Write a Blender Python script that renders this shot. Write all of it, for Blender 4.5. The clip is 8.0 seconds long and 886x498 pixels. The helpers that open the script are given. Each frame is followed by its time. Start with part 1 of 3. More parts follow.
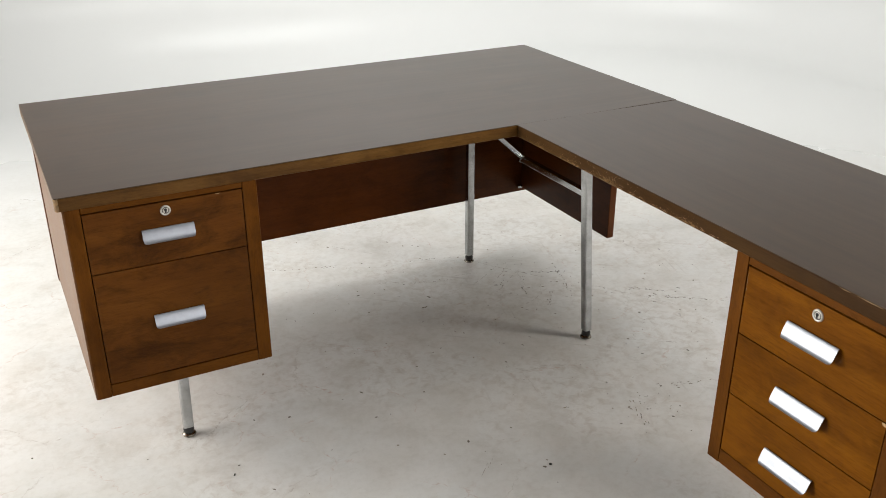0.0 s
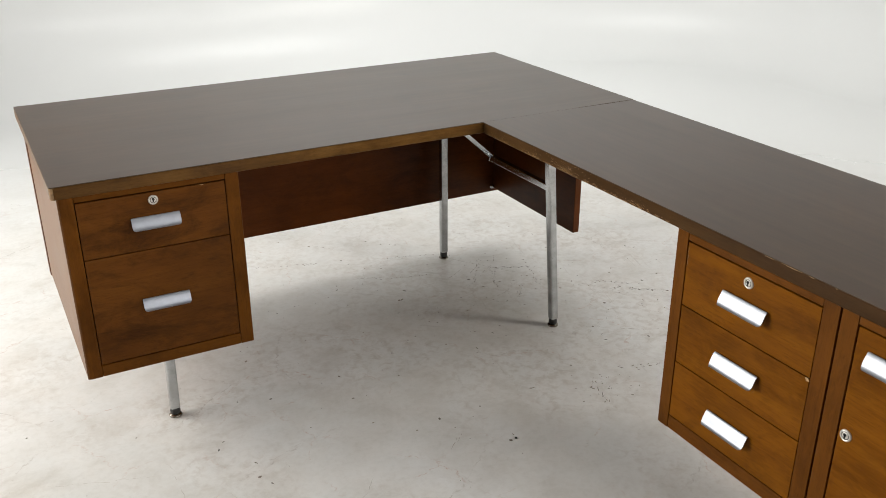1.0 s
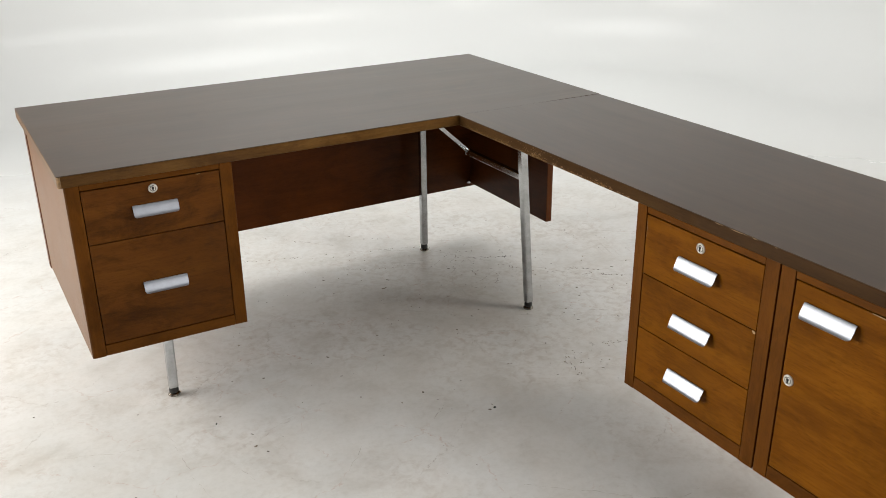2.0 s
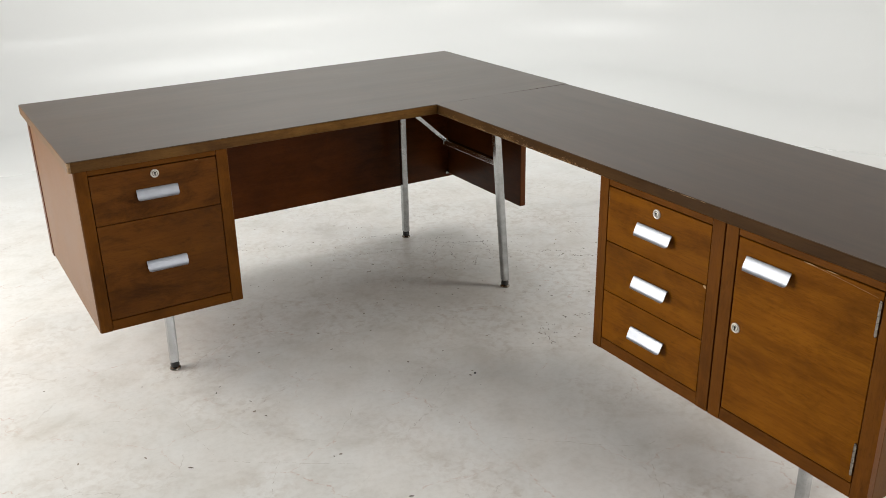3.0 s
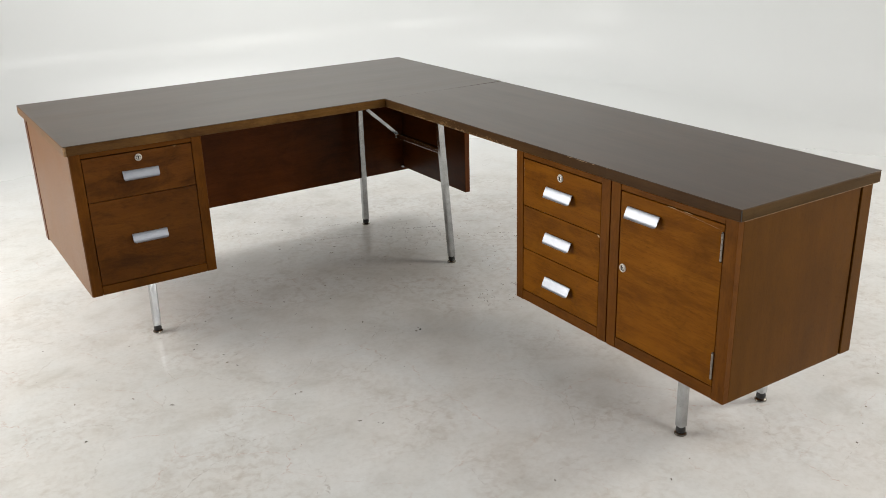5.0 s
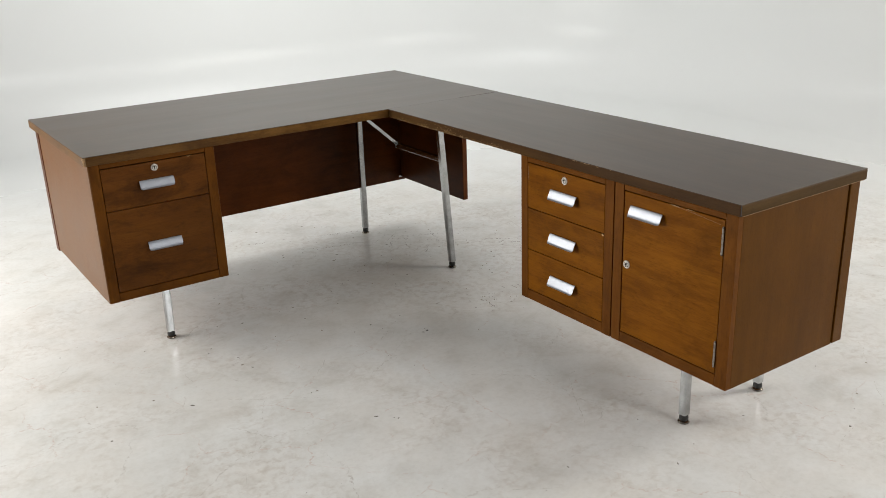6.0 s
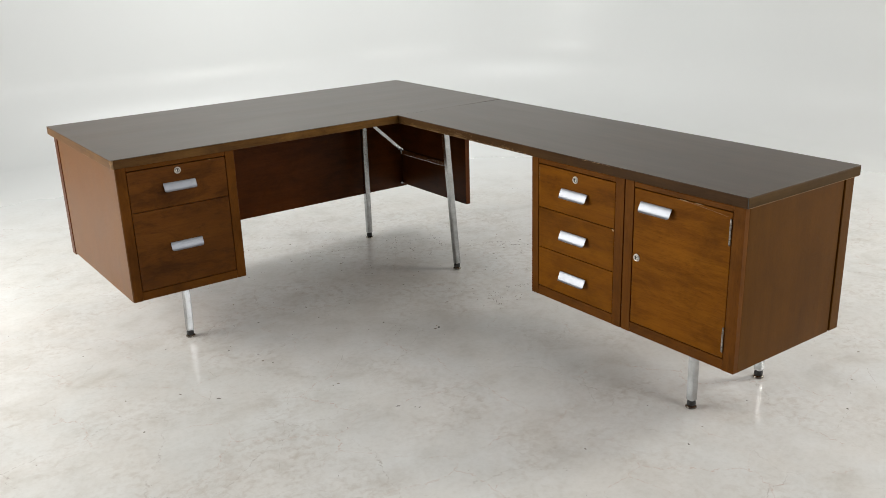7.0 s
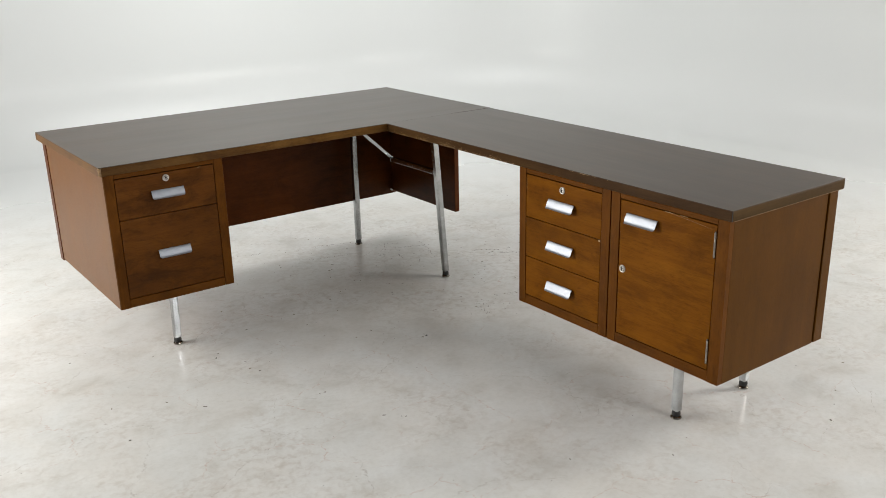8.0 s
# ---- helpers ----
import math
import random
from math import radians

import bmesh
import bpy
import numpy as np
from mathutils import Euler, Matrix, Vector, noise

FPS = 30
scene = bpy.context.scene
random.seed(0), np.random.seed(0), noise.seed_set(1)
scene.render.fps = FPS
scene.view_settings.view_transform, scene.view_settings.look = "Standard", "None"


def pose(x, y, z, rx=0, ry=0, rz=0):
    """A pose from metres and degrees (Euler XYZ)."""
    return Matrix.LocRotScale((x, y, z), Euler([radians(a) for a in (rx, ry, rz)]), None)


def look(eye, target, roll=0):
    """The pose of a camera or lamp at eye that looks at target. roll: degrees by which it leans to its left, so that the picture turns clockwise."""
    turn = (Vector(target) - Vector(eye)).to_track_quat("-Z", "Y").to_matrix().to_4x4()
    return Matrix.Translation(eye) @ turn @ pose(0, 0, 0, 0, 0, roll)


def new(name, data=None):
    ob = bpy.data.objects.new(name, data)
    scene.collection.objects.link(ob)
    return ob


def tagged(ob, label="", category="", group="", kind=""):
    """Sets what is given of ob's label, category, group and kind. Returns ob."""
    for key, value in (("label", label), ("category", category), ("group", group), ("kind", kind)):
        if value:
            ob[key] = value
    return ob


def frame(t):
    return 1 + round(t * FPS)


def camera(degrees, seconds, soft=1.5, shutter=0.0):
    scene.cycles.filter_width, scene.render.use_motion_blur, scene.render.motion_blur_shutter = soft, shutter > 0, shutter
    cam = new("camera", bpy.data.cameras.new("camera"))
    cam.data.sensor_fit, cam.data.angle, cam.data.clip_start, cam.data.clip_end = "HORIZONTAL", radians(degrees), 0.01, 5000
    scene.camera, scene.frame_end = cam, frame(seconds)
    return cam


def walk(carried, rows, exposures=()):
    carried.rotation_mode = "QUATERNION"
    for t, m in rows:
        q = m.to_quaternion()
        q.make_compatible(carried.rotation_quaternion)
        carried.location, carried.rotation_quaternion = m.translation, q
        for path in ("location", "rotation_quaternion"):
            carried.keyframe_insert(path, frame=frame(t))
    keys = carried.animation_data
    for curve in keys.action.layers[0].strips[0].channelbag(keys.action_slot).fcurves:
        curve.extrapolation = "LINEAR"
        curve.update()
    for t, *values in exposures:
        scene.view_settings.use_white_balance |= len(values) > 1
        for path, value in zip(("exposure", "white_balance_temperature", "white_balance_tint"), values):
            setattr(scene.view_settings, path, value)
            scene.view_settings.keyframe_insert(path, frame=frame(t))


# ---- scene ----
cam = camera(51.8, 8.0, 0.5)
PATH = [
    (0, (-1.262, -1.994, 1.46), (-0.424, -0.384, 0.62), 0.0),
    (0.5, (-1.281, -2.088, 1.456), (-0.428, -0.475, 0.636), 0.0),
    (1, (-1.306, -2.175, 1.449), (-0.435, -0.562, 0.648), -0.1),
    (1.5, (-1.339, -2.252, 1.442), (-0.447, -0.642, 0.658), -0.3),
    (3, (-1.523, -2.544, 1.432), (-0.566, -0.959, 0.676), -1.1),
    (3.5, (-1.531, -2.621, 1.429), (-0.561, -1.039, 0.683), -1.3),
    (4, (-1.562, -2.764, 1.428), (-0.583, -1.182, 0.694), -1.4),
    (4.5, (-1.609, -2.92, 1.422), (-0.624, -1.336, 0.7), -1.5),
    (6, (-1.819, -3.059, 1.425), (-0.77, -1.497, 0.748), -2.0),
    (6.5, (-1.939, -3.086, 1.413), (-0.86, -1.536, 0.756), -1.9),
    (7, (-2.02, -3.1, 1.413), (-0.916, -1.562, 0.769), -1.8),
    (7.5, (-2.031, -3.106, 1.43), (-0.915, -1.574, 0.791), -1.6),
    (8, (-2.007, -3.112, 1.437), (-0.888, -1.582, 0.798), -1.3),
]
walk(cam, [(t, look(eye, target, roll)) for t, eye, target, roll in PATH], [(0, 0.14, 6590, 10), (4.5, 0.04, 6570, 10), (8, -0.05, 6490, 9)])


# ---- light: a closed white studio with large soft lamps out of view ----
world = bpy.data.worlds.new("world")
scene.world = world
world.use_nodes = True
world.node_tree.nodes["Background"].inputs["Color"].default_value = (0.9, 0.95, 1.0, 1)
world.node_tree.nodes["Background"].inputs["Strength"].default_value = 0.05


def softbox(name, eye, target, width, height, watts, colour=(1, 1, 1)):
    data = bpy.data.lights.new(name, "AREA")
    data.shape, data.size, data.size_y = "RECTANGLE", width, height
    data.energy, data.color = watts, colour
    ob = new(name, data)
    ob.matrix_world = look(eye, target)
    return ob


softbox("back_lamp", (1.4, 2.3, 3.5), (1.1, 4.0, 0.9), 2.0, 1.4, 56, (0.985, 1.0, 0.995))
softbox("side_lamp", (-3.5, 1.0, 1.4), (-0.9, -1.2, 0.1), 3.2, 1.6, 172, (1.0, 0.985, 0.95))
softbox("corner_lamp", (3.45, -2.9, 1.9), (0.2, -0.8, 0.1), 1.1, 1.1, 100, (1.0, 0.965, 0.91))
softbox("front_lamp", (0.7, -5.4, 1.9), (0.0, -1.9, 0.0), 1.4, 1.2, 84, (0.99, 0.99, 1.0))

# ---- materials ----


def nodes_of(name):
    mat = bpy.data.materials.new(name)
    mat.use_nodes = True
    tree = mat.node_tree
    return mat, tree, tree.nodes["Principled BSDF"]


def add(tree, kind, **values):
    node = tree.nodes.new(kind)
    for key, value in values.items():
        node.inputs[key.replace("_", " ")].default_value = value
    return node


def ramp(tree, source, stops):
    node = tree.nodes.new("ShaderNodeValToRGB")
    while len(node.color_ramp.elements) < len(stops):
        node.color_ramp.elements.new(0.5)
    for element, (at, colour) in zip(node.color_ramp.elements, stops):
        element.position, element.color = at, (*colour, 1) if len(colour) == 3 else colour
    tree.links.new(source, node.inputs["Fac"])
    return node.outputs["Color"]


def mixed(tree, fac, a, b, mode="MIX"):
    node = tree.nodes.new("ShaderNodeMix")
    node.data_type, node.blend_type = "RGBA", mode
    for socket, value in (("Factor", fac), ("A", a), ("B", b)):
        place = [i for i in node.inputs if i.name == socket and i.enabled][0]
        if hasattr(value, "links"):
            tree.links.new(value, place)
        elif isinstance(value, (int, float)):
            place.default_value = value
        else:
            place.default_value = (*value, 1)
    return [o for o in node.outputs if o.enabled][0]


def math_node(tree, operation, a, b=0.0):
    node = tree.nodes.new("ShaderNodeMath")
    node.operation = operation
    for socket, value in zip(node.inputs, (a, b)):
        if hasattr(value, "links"):
            tree.links.new(value, socket)
        else:
            socket.default_value = value
    return node.outputs[0]


def spread(tree, scale, shift=True):
    """Object coordinates, shifted from object to object, and scaled."""
    coords = tree.nodes.new("ShaderNodeTexCoord").outputs["Object"]
    mapping = tree.nodes.new("ShaderNodeMapping")
    mapping.inputs["Scale"].default_value = scale
    if shift:
        info = tree.nodes.new("ShaderNodeObjectInfo")
        move = tree.nodes.new("ShaderNodeVectorMath")
        move.operation = "MULTIPLY_ADD"
        tree.links.new(info.outputs["Random"], move.inputs[0])
        move.inputs[1].default_value = (7.0, 11.0, 5.0)
        tree.links.new(coords, move.inputs[2])
        coords = move.outputs[0]
    tree.links.new(coords, mapping.inputs["Vector"])
    return mapping.outputs["Vector"]


def noise_of(tree, vector, scale, detail=4.0, rough=0.55, distort=0.0):
    node = add(tree, "ShaderNodeTexNoise", Scale=scale, Detail=detail, Roughness=rough, Distortion=distort)
    tree.links.new(vector, node.inputs["Vector"])
    return node.outputs["Fac"]


def bump(tree, shader, height, strength, distance):
    node = add(tree, "ShaderNodeBump", Strength=strength, Distance=distance)
    tree.links.new(height, node.inputs["Height"])
    tree.links.new(node.outputs["Normal"], shader.inputs["Normal"])


def walnut(name, axis, dark, mid, light, gloss=0.32, wear=0.0, worn_from=None, sheen=0.12, figure=0.5, smoke=0.3):
    """Oiled walnut veneer with its grain along one axis. figure: how strong its waves show; smoke: dark old stains."""
    mat, tree, shader = nodes_of(name)

    def stretched(along, across):
        scale = [across, across, across]
        scale["xyz".index(axis)] = along
        return spread(tree, scale)

    grain = noise_of(tree, stretched(2.6, 26.0), 1.0, 5.0, 0.6, 0.5)
    threads = noise_of(tree, stretched(11.0, 170.0), 1.0, 3.0, 0.6, 0.3)
    pores = noise_of(tree, stretched(45.0, 620.0), 1.0, 2.0, 0.6)
    clouds = noise_of(tree, spread(tree, (1, 1, 1)), 5.0, 3.0)
    colour = ramp(tree, grain, ((0.15, dark), (0.5, mid), (0.85, light)))
    colour = mixed(tree, 0.25 + 0.65 * figure, colour, ramp(tree, threads, ((0.30, (0.84, 0.83, 0.81)), (0.50, (0.98, 0.98, 0.98)), (0.70, (1.08, 1.09, 1.10)))), "MULTIPLY")
    colour = mixed(tree, 0.6, colour, ramp(tree, pores, ((0.30, (0.62, 0.58, 0.54)), (0.46, (1, 1, 1)))), "MULTIPLY")
    waves = noise_of(tree, stretched(3.2, 11.0), 1.0, 4.0, 0.6, 1.4)
    colour = mixed(tree, figure, colour, ramp(tree, waves, ((0.32, (0.70, 0.66, 0.63)), (0.48, (0.98, 0.98, 0.98)), (0.68, (1.16, 1.18, 1.18)))), "MULTIPLY")
    stains = noise_of(tree, stretched(6.0, 11.0), 1.0, 8.0, 0.74, 0.5)
    colour = mixed(tree, smoke, colour, ramp(tree, stains, ((0.36, (0.42, 0.40, 0.42)), (0.52, (1, 1, 1)))), "MULTIPLY")
    patch = ramp(tree, clouds, ((0.3, (0.76, 0.74, 0.72)), (0.65, (1.10, 1.08, 1.06))))
    colour = mixed(tree, 0.5, colour, patch, "MULTIPLY")
    if wear:
        chips = noise_of(tree, spread(tree, (200, 95, 170)), 1.6, 5.0, 0.75, 0.8)
        clumps = noise_of(tree, spread(tree, (9, 9, 9)), 1.5, 2.0)
        place = tree.nodes.new("ShaderNodeSeparateXYZ")
        tree.links.new(tree.nodes.new("ShaderNodeTexCoord").outputs["Object"], place.inputs[0])
        span = tree.nodes.new("ShaderNodeValToRGB")
        span.color_ramp.interpolation = "EASE"
        for element, (at, value) in zip([span.color_ramp.elements[0], span.color_ramp.elements[1], span.color_ramp.elements.new(0.5), span.color_ramp.elements.new(0.6)], worn_from):
            element.position, element.color = at, (value, value, value, 1)
        tree.links.new(place.outputs["xyz".index(axis)], span.inputs["Fac"])
        rim = tree.nodes.new("ShaderNodeMapRange")
        rim.inputs["From Min"].default_value, rim.inputs["From Max"].default_value = 0.004, -0.014
        tree.links.new(place.outputs["Z"], rim.inputs["Value"])
        amount = math_node(tree, "ADD", chips, math_node(tree, "MULTIPLY", clumps, 0.5))
        amount = math_node(tree, "ADD", amount, math_node(tree, "MULTIPLY", rim.outputs[0], 0.16))
        marks = ramp(tree, amount, ((0.93, (0, 0, 0)), (1.05, (1, 1, 1))))
        marks = math_node(tree, "MULTIPLY", marks, math_node(tree, "MULTIPLY", span.outputs[0], 0.62))
        colour = mixed(tree, marks, colour, (0.22, 0.128, 0.052))
    tree.links.new(colour, shader.inputs["Base Color"])
    level = math_node(tree, "MULTIPLY_ADD", clouds, 0.12)
    level.node.inputs[2].default_value = gloss - 0.06
    tree.links.new(level, shader.inputs["Roughness"])
    shader.inputs["Specular IOR Level"].default_value = sheen
    bump(tree, shader, pores, 0.08, 0.002)
    return mat


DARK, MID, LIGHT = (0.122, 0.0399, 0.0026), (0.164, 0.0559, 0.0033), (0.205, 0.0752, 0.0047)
# desk wood: redder, and darkened for the weaker light on its fronts
RED = {a: walnut("dim_red_walnut_" + a, a, (0.086, 0.0280, 0.0044), (0.112, 0.0385, 0.0057), (0.138, 0.0503, 0.0076), 0.33, sheen=0.07, figure=0.45, smoke=0.8) for a in "xyz"}
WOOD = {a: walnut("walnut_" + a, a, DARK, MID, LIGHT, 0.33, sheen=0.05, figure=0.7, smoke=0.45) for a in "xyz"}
FRAME = {a: walnut("frame_walnut_" + a, a, (0.094, 0.0306, 0.0036), (0.118, 0.0404, 0.0045), (0.143, 0.0512, 0.0060), 0.34, sheen=0.06, figure=0.3, smoke=0.45) for a in "xyz"}
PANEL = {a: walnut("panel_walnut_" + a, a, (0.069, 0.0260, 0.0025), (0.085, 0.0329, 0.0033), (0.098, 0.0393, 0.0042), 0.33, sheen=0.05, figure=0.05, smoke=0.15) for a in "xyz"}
SIDE = {a: walnut("side_walnut_" + a, a, (0.104, 0.0405, 0.0072), (0.120, 0.0475, 0.0086), (0.136, 0.0550, 0.0098), 0.35, sheen=0.19, figure=0.05, smoke=0.15) for a in "xyz"}
EDGE = {a: walnut("edge_walnut_" + a, a, (0.070, 0.0300, 0.007), (0.118, 0.0555, 0.013), (0.185, 0.098, 0.027), 0.33, figure=1.0, smoke=0.6) for a in "xyz"}
DARK_EDGE = {a: walnut("dark_edge_walnut_" + a, a, (0.040, 0.021, 0.007), (0.060, 0.033, 0.011), (0.086, 0.049, 0.017), 0.36, sheen=0.05) for a in "xyz"}
# knee-space panels: walnut with the shade under the top put into its colour
SHADED = {a: walnut("shaded_walnut_" + a, a, (0.066, 0.0173, 0.0029), (0.084, 0.0230, 0.0037), (0.104, 0.0301, 0.0049), 0.31, sheen=0.10, figure=0.35, smoke=0.45) for a in "xyz"}
WORN = walnut("worn_edge_walnut", "y", (0.036, 0.0165, 0.005), (0.054, 0.0255, 0.008), (0.076, 0.039, 0.013), 0.36, 1.0, ((0.02, 0.0), (0.80, 0.25), (0.16, 1.0), (0.52, 1.0)), sheen=0.08)


def laminate_material(axis):
    mat, tree, shader = nodes_of("dark_laminate_" + axis)
    along = [26.0, 26.0, 26.0]
    along["xyz".index(axis)] = 1.3
    grain = noise_of(tree, spread(tree, along, False), 2.0, 4.0, 0.6, 0.4)
    clouds = noise_of(tree, spread(tree, (1, 1, 1), False), 3.2, 4.0)
    colour = ramp(tree, grain, ((0.2, (0.047, 0.0265, 0.0140)), (0.8, (0.075, 0.0425, 0.0220))))
    smudge = noise_of(tree, spread(tree, (1, 1, 1), False), 6.0, 3.0)
    colour = mixed(tree, ramp(tree, smudge, ((0.56, (0, 0, 0)), (0.70, (0.30, 0.30, 0.30)))), colour, (0.020, 0.013, 0.009))
    patch = ramp(tree, clouds, ((0.35, (0.85, 0.84, 0.84)), (0.65, (1.1, 1.1, 1.1))))
    tree.links.new(mixed(tree, 0.8, colour, patch, "MULTIPLY"), shader.inputs["Base Color"])
    broad = [5.0, 5.0, 5.0]
    broad["xyz".index(axis)] = 0.8
    bands = noise_of(tree, spread(tree, broad, False), 1.6, 4.0, 0.6)
    level = math_node(tree, "MULTIPLY_ADD", bands, 0.08)
    level.node.inputs[2].default_value = 0.28
    tree.links.new(level, shader.inputs["Roughness"])
    shader.inputs["Specular IOR Level"].default_value = 0.32
    return mat


LAMINATE = {a: laminate_material(a) for a in "xy"}


def plain(name, colour, rough, metal=0.0, mottle=0.15, scale=60.0, uneven=0.12):
    mat, tree, shader = nodes_of(name)
    clouds = noise_of(tree, spread(tree, (1, 1, 1)), scale, 3.0)
    low, high = [tuple(c * k for c in colour) for k in (1 - mottle, 1 + mottle)]
    tree.links.new(ramp(tree, clouds, ((0.3, low), (0.7, high))), shader.inputs["Base Color"])
    level = math_node(tree, "MULTIPLY_ADD", clouds, uneven)
    level.node.inputs[2].default_value = rough - uneven / 2
    tree.links.new(level, shader.inputs["Roughness"])
    shader.inputs["Metallic"].default_value = metal
    return mat


CHROME = plain("worn_chrome", (0.46, 0.47, 0.475), 0.17, 1.0, 0.22, 26.0, 0.10)
ALUMINIUM = plain("satin_aluminium", (0.35, 0.365, 0.40), 0.43, 0.65, 0.08, 40.0, 0.05)
TARNISH = plain("tarnished_steel", (0.30, 0.27, 0.23), 0.25, 1.0, 0.3, 160.0)
NICKEL = plain("matt_nickel", (0.66, 0.63, 0.58), 0.45, 0.5, 0.03, 200.0)
RAW = plain("raw_wood", (0.42, 0.27, 0.13), 0.6, 0.0, 0.2, 200.0)
RUBBED = plain("rubbed_wood", (0.215, 0.125, 0.050), 0.5, 0.0, 0.45, 120.0)
BLACK = plain("black_rubber", (0.012, 0.011, 0.010), 0.5)
# near-black brown: the shade inside gaps is put into this colour
SHADOW_GAP = plain("gap_shade", (0.020, 0.006, 0.003), 0.8)
CHIP = plain("dark_floor_chip", (0.15, 0.125, 0.10), 0.7, 0.0, 0.85, 14.0)
SCUFF = plain("floor_scuff", (0.33, 0.30, 0.265), 0.7, 0.0, 0.3, 60.0)
CRACK = plain("floor_crack", (0.43, 0.405, 0.36), 0.8, 0.0, 0.25, 40.0)


def paint_material(name, colour, rough, marks):
    """White studio paint; marks: how far stains and rubs show."""
    mat, tree, shader = nodes_of(name)
    broad = noise_of(tree, spread(tree, (1, 1, 1), False), 1.3, 5.0, 0.6, 0.3)
    small = noise_of(tree, spread(tree, (1, 1, 1), False), 7.0, 4.0, 0.55, 0.0)
    tone = [tuple(c * k for c in colour) for k in (1 - 0.07 * marks, 1.0)]
    base = ramp(tree, broad, ((0.35, tone[0]), (0.65, tone[1])))
    rubs = ramp(tree, small, ((0.15, (1 - 0.16 * marks, 1 - 0.18 * marks, 1 - 0.21 * marks)), (0.85, (1, 1, 1))))
    tree.links.new(mixed(tree, 1.0, base, rubs, "MULTIPLY"), shader.inputs["Base Color"])
    level = math_node(tree, "MULTIPLY_ADD", small, 0.16 * marks)
    level.node.inputs[2].default_value = rough - 0.08 * marks
    tree.links.new(level, shader.inputs["Roughness"])
    return mat


def distance_fade(tree, centre, near, far):
    """1 within near metres of a place, 0 past far."""
    away = tree.nodes.new("ShaderNodeVectorMath")
    away.operation = "DISTANCE"
    tree.links.new(tree.nodes.new("ShaderNodeNewGeometry").outputs["Position"], away.inputs[0])
    away.inputs[1].default_value = centre
    fade = tree.nodes.new("ShaderNodeMapRange")
    fade.interpolation_type = "SMOOTHSTEP"
    fade.inputs["From Min"].default_value, fade.inputs["From Max"].default_value = far, near
    tree.links.new(away.outputs["Value"], fade.inputs["Value"])
    return fade.outputs[0]


def streaks(tree, angle, scale, low, high):
    """Broken straight drag marks in one direction."""
    mapping = tree.nodes.new("ShaderNodeMapping")
    mapping.vector_type = "TEXTURE"
    mapping.inputs["Rotation"].default_value = (0, 0, radians(angle))
    tree.links.new(tree.nodes.new("ShaderNodeNewGeometry").outputs["Position"], mapping.inputs["Vector"])
    stretch = tree.nodes.new("ShaderNodeVectorMath")
    stretch.operation = "MULTIPLY"
    stretch.inputs[1].default_value = (2.6, scale, 1.0)
    tree.links.new(mapping.outputs[0], stretch.inputs[0])
    lines = noise_of(tree, stretch.outputs[0], 1.0, 3.0, 0.6, 0.35)
    lumps = noise_of(tree, mapping.outputs[0], 5.0, 4.0, 0.6, 0.2)
    return math_node(tree, "MULTIPLY", ramp(tree, lines, ((low, (0, 0, 0)), (low + 0.07, (1, 1, 1)))), ramp(tree, lumps, ((high, (0, 0, 0)), (high + 0.16, (1, 1, 1)))))


def hairlines(tree, where, scale, share):
    """A wandering net of thin lines, most of it worn away."""
    sway = tree.nodes.new("ShaderNodeVectorMath")
    sway.operation = "MULTIPLY_ADD"
    noise = add(tree, "ShaderNodeTexNoise", Scale=5.0, Detail=5.0, Roughness=0.65)
    tree.links.new(where, noise.inputs["Vector"])
    tree.links.new(noise.outputs["Color"], sway.inputs[0])
    sway.inputs[1].default_value = (0.16, 0.16, 0.0)
    tree.links.new(where, sway.inputs[2])
    cells = tree.nodes.new("ShaderNodeTexVoronoi")
    cells.feature = "DISTANCE_TO_EDGE"
    cells.voronoi_dimensions = "2D"
    cells.inputs["Scale"].default_value = scale
    tree.links.new(sway.outputs[0], cells.inputs["Vector"])
    line = ramp(tree, cells.outputs["Distance"], ((0.0, (1, 1, 1)), (0.0034 * scale, (0, 0, 0))))
    left = ramp(tree, noise_of(tree, where, 2.1 + 0.3 * scale, 4.0, 0.7, 0.2), ((0.46, (0, 0, 0)), (0.60, (1, 1, 1))))
    dots = ramp(tree, noise_of(tree, where, 70.0, 2.0, 0.6, 0.0), ((0.40, (0, 0, 0)), (0.60, (1, 1, 1))))
    return math_node(tree, "MULTIPLY", math_node(tree, "MULTIPLY", math_node(tree, "MULTIPLY", line, left), dots), share)


